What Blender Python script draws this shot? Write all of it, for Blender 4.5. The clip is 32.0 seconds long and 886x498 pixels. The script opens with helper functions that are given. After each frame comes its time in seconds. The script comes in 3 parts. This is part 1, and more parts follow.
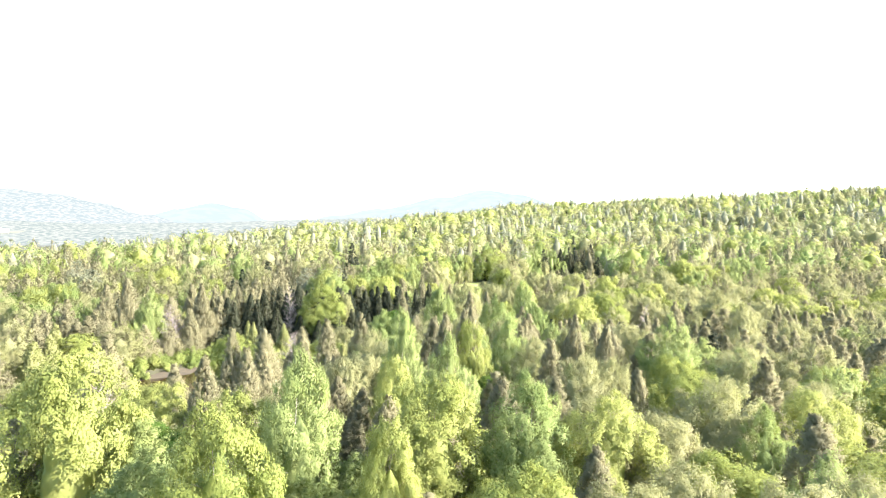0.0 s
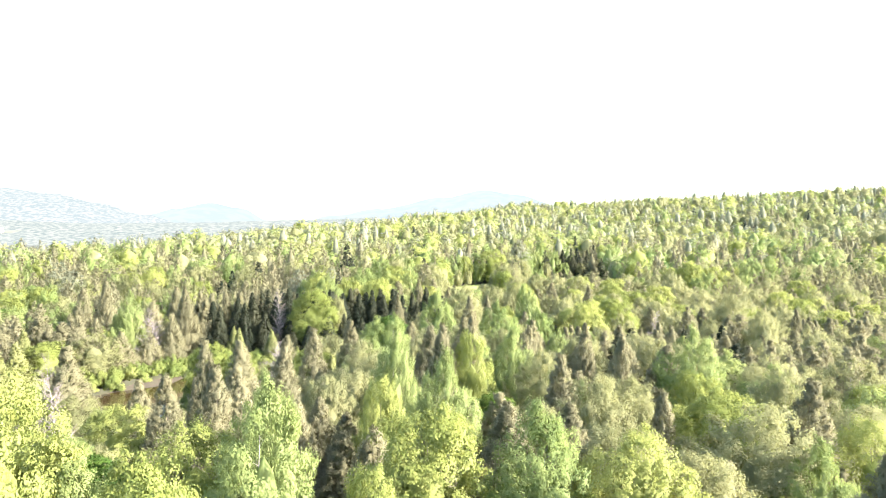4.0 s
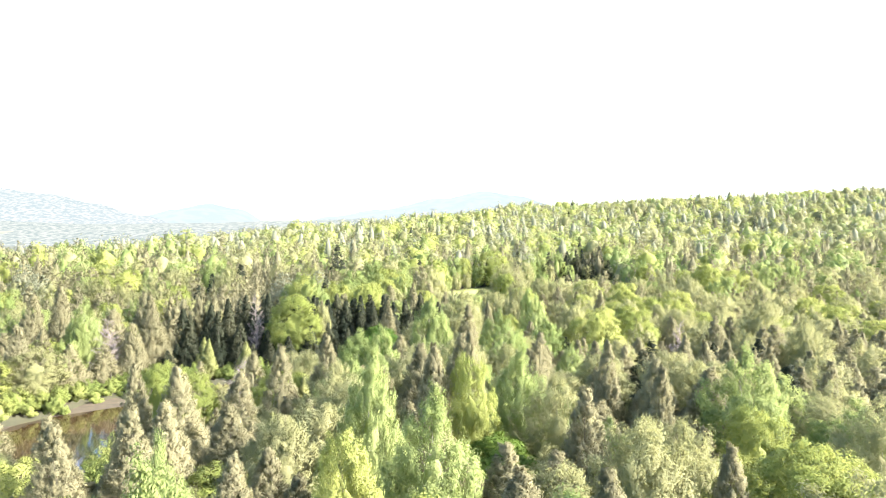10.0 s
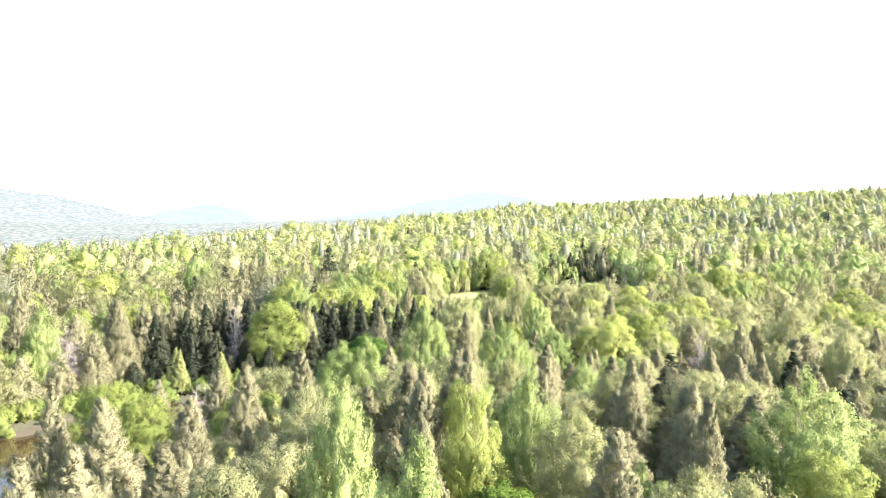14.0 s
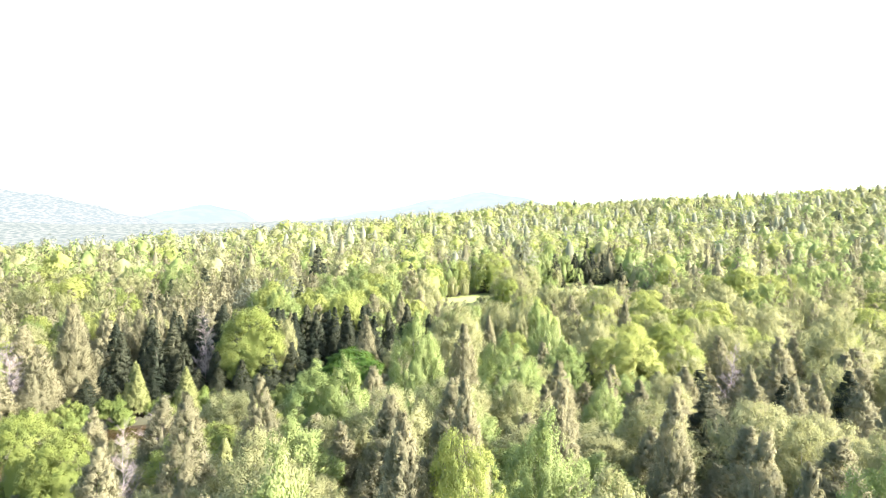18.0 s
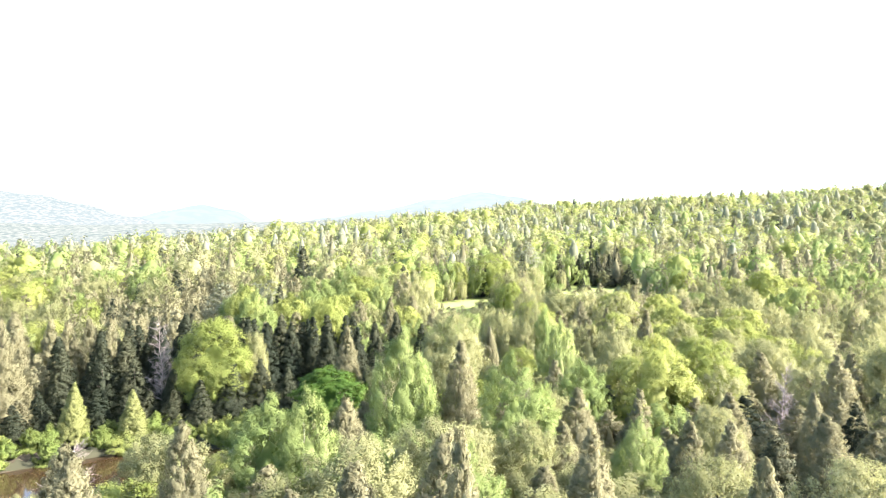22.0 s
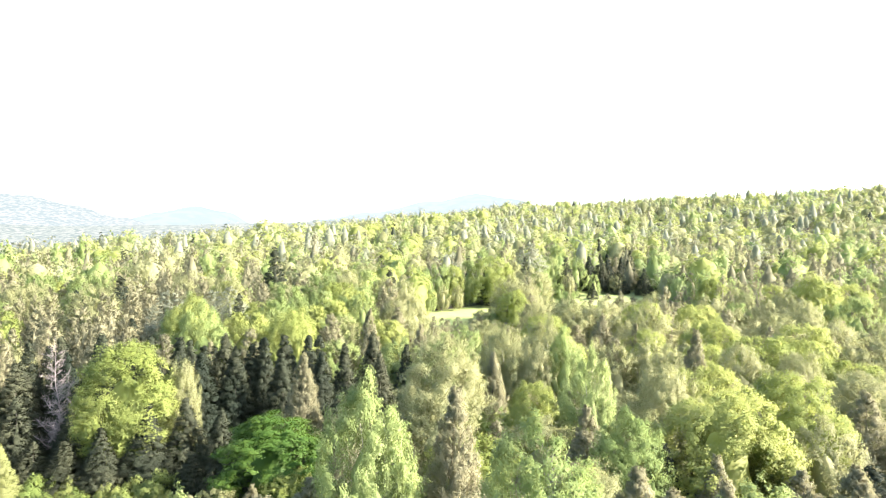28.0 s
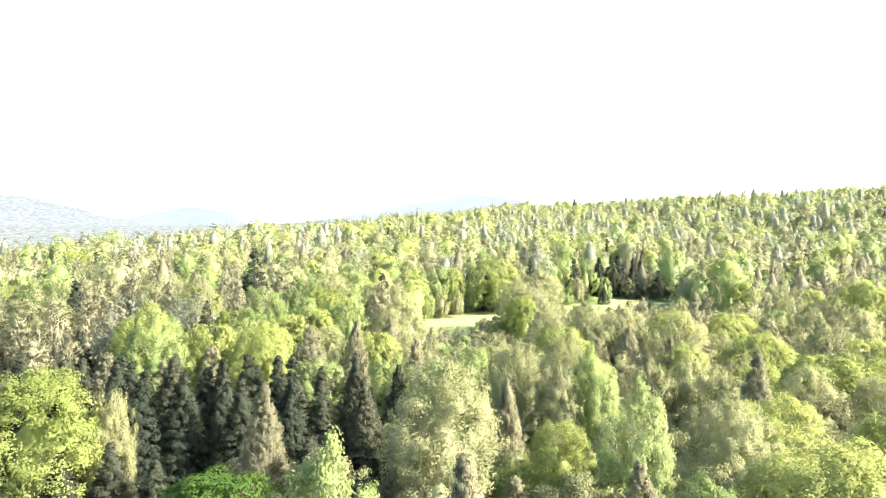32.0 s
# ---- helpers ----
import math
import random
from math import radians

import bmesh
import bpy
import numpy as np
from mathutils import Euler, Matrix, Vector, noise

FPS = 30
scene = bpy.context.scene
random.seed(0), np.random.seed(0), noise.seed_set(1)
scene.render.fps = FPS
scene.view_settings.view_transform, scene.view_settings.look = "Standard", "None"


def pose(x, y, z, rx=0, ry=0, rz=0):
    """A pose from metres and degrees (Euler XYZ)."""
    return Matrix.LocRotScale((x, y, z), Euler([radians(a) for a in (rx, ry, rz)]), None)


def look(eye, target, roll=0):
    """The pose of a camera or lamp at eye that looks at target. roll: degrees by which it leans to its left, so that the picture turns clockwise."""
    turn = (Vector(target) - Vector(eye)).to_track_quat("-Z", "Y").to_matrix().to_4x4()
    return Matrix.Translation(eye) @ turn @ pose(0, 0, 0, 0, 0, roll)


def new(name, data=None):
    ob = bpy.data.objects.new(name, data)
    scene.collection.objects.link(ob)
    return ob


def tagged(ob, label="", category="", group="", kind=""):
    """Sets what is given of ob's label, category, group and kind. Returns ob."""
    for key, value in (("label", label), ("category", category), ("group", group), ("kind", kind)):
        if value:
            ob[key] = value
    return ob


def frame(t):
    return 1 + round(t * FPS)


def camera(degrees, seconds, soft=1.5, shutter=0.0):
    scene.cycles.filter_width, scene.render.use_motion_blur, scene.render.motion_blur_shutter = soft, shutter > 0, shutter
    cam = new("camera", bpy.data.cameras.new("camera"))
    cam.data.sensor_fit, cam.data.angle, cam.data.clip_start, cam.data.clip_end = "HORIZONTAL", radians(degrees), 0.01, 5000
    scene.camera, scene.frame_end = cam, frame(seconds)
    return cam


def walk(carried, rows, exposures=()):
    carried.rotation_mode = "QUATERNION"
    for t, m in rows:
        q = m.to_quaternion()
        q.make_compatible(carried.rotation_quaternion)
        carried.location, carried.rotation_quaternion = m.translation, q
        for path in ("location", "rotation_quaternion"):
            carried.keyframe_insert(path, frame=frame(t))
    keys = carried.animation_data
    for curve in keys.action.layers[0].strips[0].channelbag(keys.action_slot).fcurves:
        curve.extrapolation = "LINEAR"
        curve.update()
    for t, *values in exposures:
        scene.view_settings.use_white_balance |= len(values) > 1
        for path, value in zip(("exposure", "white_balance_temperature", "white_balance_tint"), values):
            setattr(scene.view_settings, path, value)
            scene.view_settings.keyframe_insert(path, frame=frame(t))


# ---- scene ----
cam = camera(71, 32.0, soft=1.0)
PATH = [
    (0, (0.00, 0.00, 39.99), (0.06, 100.00, 39.33), -0.068),
    (2, (0.15, 5.23, 40.18), (0.29, 105.23, 39.53), -0.041),
    (4, (0.33, 10.69, 40.32), (0.55, 110.69, 39.68), -0.014),
    (6, (0.63, 16.77, 40.28), (0.85, 116.76, 39.71), 0.018),
    (8, (0.98, 23.20, 40.22), (1.22, 123.20, 39.71), 0.040),
    (10, (1.37, 29.81, 40.29), (1.68, 129.81, 39.84), 0.031),
    (12, (1.80, 36.78, 40.37), (2.18, 136.78, 39.97), 0.018),
    (14, (2.23, 44.17, 40.38), (2.65, 144.17, 40.05), 0.035),
    (16, (2.69, 52.13, 40.38), (3.15, 152.13, 40.10), 0.051),
    (18, (3.18, 60.96, 40.42), (3.71, 160.96, 40.13), 0.042),
    (20, (3.65, 70.27, 40.46), (4.32, 170.27, 40.16), 0.016),
    (22, (4.06, 79.84, 40.47), (4.94, 179.83, 40.23), -0.044),
    (24, (4.45, 89.54, 40.44), (5.57, 189.54, 40.31), -0.082),
    (26, (4.93, 99.20, 40.34), (6.24, 199.19, 40.34), -0.016),
    (28, (5.30, 108.84, 40.24), (6.81, 208.83, 40.38), 0.057),
    (30, (5.33, 118.43, 40.24), (7.05, 218.42, 40.44), 0.051),
    (32, (5.24, 128.00, 40.26), (7.19, 227.98, 40.52), 0.022),
]
walk(cam, [(t, look(eye, target, roll)) for t, eye, target, roll in PATH])

# ---- light ----
world = bpy.data.worlds.new("sky")
scene.world = world
world.use_nodes = True
wn = world.node_tree
wn.nodes.clear()
sky = wn.nodes.new("ShaderNodeTexSky")
sky.sky_type = "NISHITA"
sky.sun_disc = False
SUN_AZ, SUN_EL = radians(104), radians(31)   # to the right, above the horizon
sky.sun_elevation, sky.sun_rotation = SUN_EL, SUN_AZ
sky.air_density, sky.dust_density, sky.ozone_density = 1.0, 2.5, 1.0
wbg = wn.nodes.new("ShaderNodeBackground")
wbg.inputs["Strength"].default_value = 0.1
wout = wn.nodes.new("ShaderNodeOutputWorld")
wn.links.new(sky.outputs[0], wbg.inputs[0])
wn.links.new(wbg.outputs[0], wout.inputs[0])
sun = new("sun", bpy.data.lights.new("sun", "SUN"))
sun.data.energy, sun.data.angle, sun.data.color = 4.0, radians(0.8), (1.0, 0.885, 0.82)
sun.matrix_world = look((0, 0, 0), (-math.sin(SUN_AZ) * math.cos(SUN_EL), -math.cos(SUN_AZ) * math.cos(SUN_EL), -math.sin(SUN_EL)))
scene.view_settings.exposure = 3.02

# ---- materials ----


def material(name):
    m = bpy.data.materials.new(name)
    m.use_nodes = True
    m.node_tree.nodes.clear()
    return m, m.node_tree.nodes, m.node_tree.links


def foliage(name, dark, light, through_colour, share=0.4, rough=0.6):
    """Leaves: a diffuse and slightly glossy face, with light coming through from behind."""
    m, n, l = material(name)
    out = n.new("ShaderNodeOutputMaterial")
    geo = n.new("ShaderNodeNewGeometry")
    info = n.new("ShaderNodeObjectInfo")
    tex = n.new("ShaderNodeTexNoise")
    tex.inputs["Scale"].default_value = 0.55
    tex.inputs["Detail"].default_value = 3
    l.new(geo.outputs["Position"], tex.inputs["Vector"])
    add = n.new("ShaderNodeMath")
    add.operation = "MULTIPLY_ADD"
    add.inputs[1].default_value = 0.07
    l.new(geo.outputs["Random Per Island"], add.inputs[0])
    sub = n.new("ShaderNodeMath")
    sub.operation = "MULTIPLY_ADD"
    sub.inputs[1].default_value = 0.7
    sub.inputs[2].default_value = 0.03
    l.new(info.outputs["Random"], sub.inputs[0])
    l.new(sub.outputs[0], add.inputs[2])
    add2 = n.new("ShaderNodeMath")
    add2.operation = "MULTIPLY_ADD"
    add2.inputs[1].default_value = 0.6
    l.new(tex.outputs["Fac"], add2.inputs[0])
    tex2 = n.new("ShaderNodeTexNoise")
    tex2.inputs["Scale"].default_value = 0.13
    tex2.inputs["Detail"].default_value = 1
    l.new(geo.outputs["Position"], tex2.inputs["Vector"])
    patch_ = n.new("ShaderNodeMath")
    patch_.operation = "MULTIPLY_ADD"
    patch_.inputs[1].default_value = 1.1
    patch_.inputs[2].default_value = -0.55
    l.new(tex2.outputs["Fac"], patch_.inputs[0])
    more = n.new("ShaderNodeMath")
    more.operation = "ADD"
    l.new(patch_.outputs[0], more.inputs[0])
    l.new(add.outputs[0], more.inputs[1])
    half = n.new("ShaderNodeMath")
    half.operation = "ADD"
    half.inputs[1].default_value = -0.3
    l.new(more.outputs[0], half.inputs[0])
    l.new(half.outputs[0], add2.inputs[2])
    mix = n.new("ShaderNodeMix")
    mix.data_type = "RGBA"
    mix.inputs["A"].default_value = (*dark, 1)
    mix.inputs["B"].default_value = (*light, 1)
    l.new(add2.outputs[0], mix.inputs["Factor"])
    face = n.new("ShaderNodeBsdfPrincipled")
    face.inputs["Roughness"].default_value = rough
    face.inputs["Specular IOR Level"].default_value = 0.15
    l.new(mix.outputs["Result"], face.inputs["Base Color"])
    back = n.new("ShaderNodeBsdfTranslucent")
    tint = n.new("ShaderNodeMix")
    tint.data_type = "RGBA"
    tint.inputs["Factor"].default_value = 0.5
    tint.inputs["B"].default_value = (*through_colour, 1)
    l.new(mix.outputs["Result"], tint.inputs["A"])
    l.new(tint.outputs["Result"], back.inputs["Color"])
    both = n.new("ShaderNodeMixShader")
    both.inputs[0].default_value = share
    l.new(face.outputs[0], both.inputs[1])
    l.new(back.outputs[0], both.inputs[2])
    l.new(both.outputs[0], out.inputs[0])
    return m


def plain(name, a, b, scale, rough=0.85, bump=0.3, detail=6):
    """A matt surface whose colour varies between a and b, with relief."""
    m, n, l = material(name)
    out = n.new("ShaderNodeOutputMaterial")
    p = n.new("ShaderNodeBsdfPrincipled")
    p.inputs["Roughness"].default_value = rough
    pos = n.new("ShaderNodeNewGeometry")
    tex = n.new("ShaderNodeTexNoise")
    tex.inputs["Scale"].default_value = scale
    tex.inputs["Detail"].default_value = detail
    big = n.new("ShaderNodeTexNoise")
    big.inputs["Scale"].default_value = scale * 0.09
    l.new(pos.outputs["Position"], tex.inputs["Vector"])
    l.new(pos.outputs["Position"], big.inputs["Vector"])
    mul = n.new("ShaderNodeMath")
    mul.operation = "MULTIPLY_ADD"
    mul.inputs[1].default_value = 0.8
    l.new(big.outputs["Fac"], mul.inputs[0])
    dim = n.new("ShaderNodeMath")
    dim.operation = "MULTIPLY_ADD"
    dim.inputs[1].default_value = 1.2
    dim.inputs[2].default_value = -0.5
    l.new(tex.outputs["Fac"], dim.inputs[0])
    l.new(dim.outputs[0], mul.inputs[2])
    mix = n.new("ShaderNodeMix")
    mix.data_type = "RGBA"
    mix.inputs["A"].default_value = (*a, 1)
    mix.inputs["B"].default_value = (*b, 1)
    l.new(mul.outputs[0], mix.inputs["Factor"])
    l.new(mix.outputs["Result"], p.inputs["Base Color"])
    bp = n.new("ShaderNodeBump")
    bp.inputs["Strength"].default_value = bump
    l.new(tex.outputs["Fac"], bp.inputs["Height"])
    l.new(bp.outputs[0], p.inputs["Normal"])
    l.new(p.outputs[0], out.inputs[0])
    return m


LEAF = {
    "maple": foliage("maple_leaf", (0.152, 0.192, 0.05), (0.272, 0.302, 0.096), (0.40, 0.44, 0.115), 0.44),
    "aspen": foliage("aspen_leaf", (0.14, 0.195, 0.064), (0.255, 0.298, 0.118), (0.34, 0.415, 0.13), 0.44),
    "beech": foliage("beech_leaf", (0.038, 0.084, 0.014), (0.095, 0.148, 0.028), (0.15, 0.24, 0.035), 0.36),
    "birch": foliage("birch_leaf", (0.168, 0.182, 0.083), (0.265, 0.272, 0.138), (0.38, 0.395, 0.16), 0.44),
    "cedar": foliage("cedar_needles", (0.145, 0.146, 0.086), (0.258, 0.252, 0.15), (0.335, 0.325, 0.17), 0.4, 0.75),
    "larch": foliage("larch_needles", (0.20, 0.225, 0.09), (0.30, 0.32, 0.14), (0.42, 0.45, 0.16), 0.44, 0.7),
    "spruce": foliage("spruce_needles", (0.018, 0.027, 0.017), (0.062, 0.068, 0.038), (0.07, 0.085, 0.04), 0.16, 0.75),
    "shrub": foliage("shrub_leaf", (0.13, 0.18, 0.05), (0.25, 0.28, 0.09), (0.35, 0.40, 0.11), 0.44),
    # needles paled and greyed: distance haze put into their colour
    "pine": foliage("hazed_pine_needles", (0.14, 0.16, 0.105), (0.235, 0.25, 0.17), (0.29, 0.32, 0.19), 0.4, 0.75),
}
BARK = plain("bark", (0.06, 0.05, 0.04), (0.15, 0.13, 0.11), 3.0, 0.9, 0.6)
PALE_BARK = plain("pale_bark", (0.20, 0.185, 0.16), (0.42, 0.40, 0.36), 2.5, 0.8, 0.4)
DEAD_WOOD = plain("weathered_dead_wood", (0.17, 0.148, 0.14), (0.32, 0.285, 0.275), 2.0, 0.9, 0.4)
FLOOR = plain("forest_floor", (0.022, 0.018, 0.012), (0.065, 0.055, 0.03), 0.8, 0.95, 0.6)
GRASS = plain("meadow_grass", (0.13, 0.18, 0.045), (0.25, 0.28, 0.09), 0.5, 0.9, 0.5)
# darker copy of the meadow grass, with shade put into its colour
LAWN = plain("grass_painted_shade", (0.03, 0.042, 0.016), (0.07, 0.085, 0.035), 0.7, 0.9, 0.5)
MUD = plain("pond_bank", (0.014, 0.018, 0.007), (0.036, 0.036, 0.016), 0.9, 0.9, 0.6)

# ---- lie of the land ----
RIDGE = ((-1.6, 340, 24), (-0.71, 400, 25), (-0.53, 460, 27), (-0.35, 600, 37), (-0.17, 740, 51), (0.0, 840, 69), (0.15, 980, 90),
         (0.40, 820, 89), (0.71, 780, 99), (1.6, 720, 98))
POND = ((-60, 112), (-67, 138), (-54, 162), (-38, 172))
FIELD = ((8, 293), (16, 304), (44, 325), (80, 348))


def along(x, y, line):
    """Distance from a chain of points."""
    best = 1e9
    for (ax, ay), (bx, by) in zip(line, line[1:]):
        dx, dy = bx - ax, by - ay
        t = min(1, max(0, ((x - ax) * dx + (y - ay) * dy) / (dx * dx + dy * dy)))
        best = min(best, math.hypot(x - ax - t * dx, y - ay - t * dy))
    return best


def smooth(t):
    t = min(1, max(0, t))
    return t * t * (3 - 2 * t)


def land(x, y):
    """Height of the bare ground."""
    u = min(1.59, max(-1.59, x / max(y, 60)))
    for a, b in zip(RIDGE, RIDGE[1:]):
        if u <= b[0]:
            s = smooth((u - a[0]) / (b[0] - a[0]))
            far, top = a[1] + s * (b[1] - a[1]), a[2] + s * (b[2] - a[2])
            break
    z = 8 + 10.8 * smooth((y - 205) / 115)
    roll = 0
    if y > 300:
        v = (y - 300) / (far - 300)
        roll = 5.5 * smooth((y - 330) / 150) * smooth((1.05 - v) / 0.3) * noise.noise((x * 0.007, y * 0.009, 5))
        if v <= 1:
            z += (top - 18.8) * v ** 1.25
        else:
            z += (top - 18.8) - 45 * smooth((v - 1.03) / 0.8)
    z += 0.9 * noise.noise((x * 0.02, y * 0.02, 0)) + roll
    if 90 < y < 215 and -110 < x < -10:
        d = along(x, y, POND)
        z -= 2.4 * smooth((15.5 - d) / 4)
    return z


def sheet(name, xs, ys, height, mat):
    verts = [(x, y, height(x, y)) for y in ys for x in xs]
    w = len(xs)
    faces = [(j * w + i, j * w + i + 1, (j + 1) * w + i + 1, (j + 1) * w + i) for j in range(len(ys) - 1) for i in range(w - 1)]
    me = bpy.data.meshes.new(name)
    me.from_pydata(verts, [], faces)
    me.polygons.foreach_set("use_smooth", [True] * len(faces))
    me.materials.append(mat)
    return new(name, me)


def spread(a, b, steps, power):
    return [a + (b - a) * (i / steps) ** power for i in range(steps + 1)]


gx = [-x for x in spread(0, 4200, 70, 2.2)][:0:-1] + spread(0, 4200, 70, 2.2)
gy = [-900, -500, -250, -120, -60] + spread(-30, 4700, 170, 2.0)
tagged(sheet("ground", gx, gy, land, FLOOR), "brown shaded forest floor of leaf litter and moss", "ground", kind="structure")


def patch(name, mat, line, reach, lift, flat=None):
    """A ragged patch laid on the land along a chain of points."""
    xs = [p[0] for p in line]
    ys = [p[1] for p in line]
    step = 0.8
    nx, ny = int((max(xs) - min(xs) + 2 * reach) / step) + 6, int((max(ys) - min(ys) + 2 * reach) / step) + 6
    x0, y0 = min(xs) - reach - 3, min(ys) - reach - 3
    bm = bmesh.new()
    grid = {}
    for j in range(ny):
        for i in range(nx):
            x, y = x0 + i * step, y0 + j * step
            if along(x, y, line) < reach + 1.6 * noise.noise((x * 0.15, y * 0.15, 9)):
                grid[i, j] = bm.verts.new((x, y, flat if flat is not None else land(x, y) + lift))
    for (i, j) in list(grid):
        q = [(i, j), (i + 1, j), (i + 1, j + 1), (i, j + 1)]
        if all(k in grid for k in q):
            bm.faces.new([grid[k] for k in q]).smooth = True
    me = bpy.data.meshes.new(name)
    bm.to_mesh(me)
    bm.free()
    me.materials.append(mat)
    return new(name, me)


tagged(patch("meadow", GRASS, FIELD, 21, 0.15), "sunlit pale green meadow clearing among the trees", "meadow", kind="structure")
tagged(patch("lawn", LAWN, ((-33, 196), (-20, 202)), 8, 0.12), "grassy clearing beside dark conifers, shade painted into its colour", "grass", kind="structure")
tagged(patch("pond_bank", MUD, POND, 15.2, 0.1), "muddy straw-coloured bank round the pond", "bank", kind="structure")

wm, wnn, wl = material("pond_water")
wo = wnn.new("ShaderNodeOutputMaterial")
wp = wnn.new("ShaderNodeBsdfPrincipled")
wp.inputs["Base Color"].default_value = (0.03, 0.019, 0.01, 1)
wp.inputs["Roughness"].default_value = 0.06
wt = wnn.new("ShaderNodeTexNoise")
wt.inputs["Scale"].default_value = 1.4
wb = wnn.new("ShaderNodeBump")
wb.inputs["Strength"].default_value = 0.05
wl.new(wt.outputs["Fac"], wb.inputs["Height"])
wl.new(wb.outputs[0], wp.inputs["Normal"])
wl.new(wp.outputs[0], wo.inputs[0])
tagged(patch("pond_water", wm, POND, 14.2, 0, 6.9), "still brown pond water reflecting the trees", "water", kind="structure")

# ---- tree shapes ----
rng = np.random.default_rng(7)


def leaves(points, normals, size, aspect=0.7, axis=None, loose=0.45, outward=None, ruffle=0.5):
    """Four-cornered leaf tufts at points, facing normals, and lying along axis if one is given: (n, 8, 3), the four corners and the
    four directions in which the crown faces there."""
    n = len(points)
    outward = normals if outward is None else outward
    outward = outward / (np.linalg.norm(outward, axis=1)[:, None] + 1e-9)
    normals = normals / (np.linalg.norm(normals, axis=1)[:, None] + 1e-9) + rng.normal(0, loose, (n, 3))
    normals /= np.linalg.norm(normals, axis=1)[:, None] + 1e-9
    normals *= np.where(np.sum(normals * outward, 1) < 0, -1, 1)[:, None]
    face = outward + ruffle * normals + np.array((0, 0, 0.7))
    face /= np.linalg.norm(face, axis=1)[:, None] + 1e-9
    a = np.cross(normals, rng.normal(0, 1, (n, 3)))
    if axis is not None:
        along_ = axis + rng.normal(0, 0.35, (n, 3))
        a = along_ - normals * np.sum(along_ * normals, 1)[:, None]
    a /= np.linalg.norm(a, axis=1)[:, None] + 1e-9
    b = np.cross(normals, a)
    s = size * rng.uniform(0.6, 1.3, (n, 1))
    a, b = a * s, b * s * aspect
    bend = normals * s * 0.25
    return np.stack((points - a - bend, points - b * 0.9, points + a - bend, points + b, face, face, face, face), 1)


def unit(n):
    v = rng.normal(0, 1, (n, 3))
    return v / np.linalg.norm(v, axis=1)[:, None]


def dome(mid, power):
    """Outline of a rounded crown: its breadth at each share of its height, widest at mid."""
    def at(k):
        k = np.asarray(k, dtype=float)
        d = np.where(k < mid, (mid - k) / (mid + 0.12), (k - mid) / (1 - mid))
        return np.clip(1 - np.clip(d, 0, 1) ** power, 0, 1) ** (1 / power)
    return at


def cone(power):
    """Outline of a conifer's crown."""
    def at(k):
        k = np.clip(np.asarray(k, dtype=float), 0, 1)
        return (1 - k) ** power * np.minimum(1.0, 0.74 + 1.8 * k) + 0.015
    return at


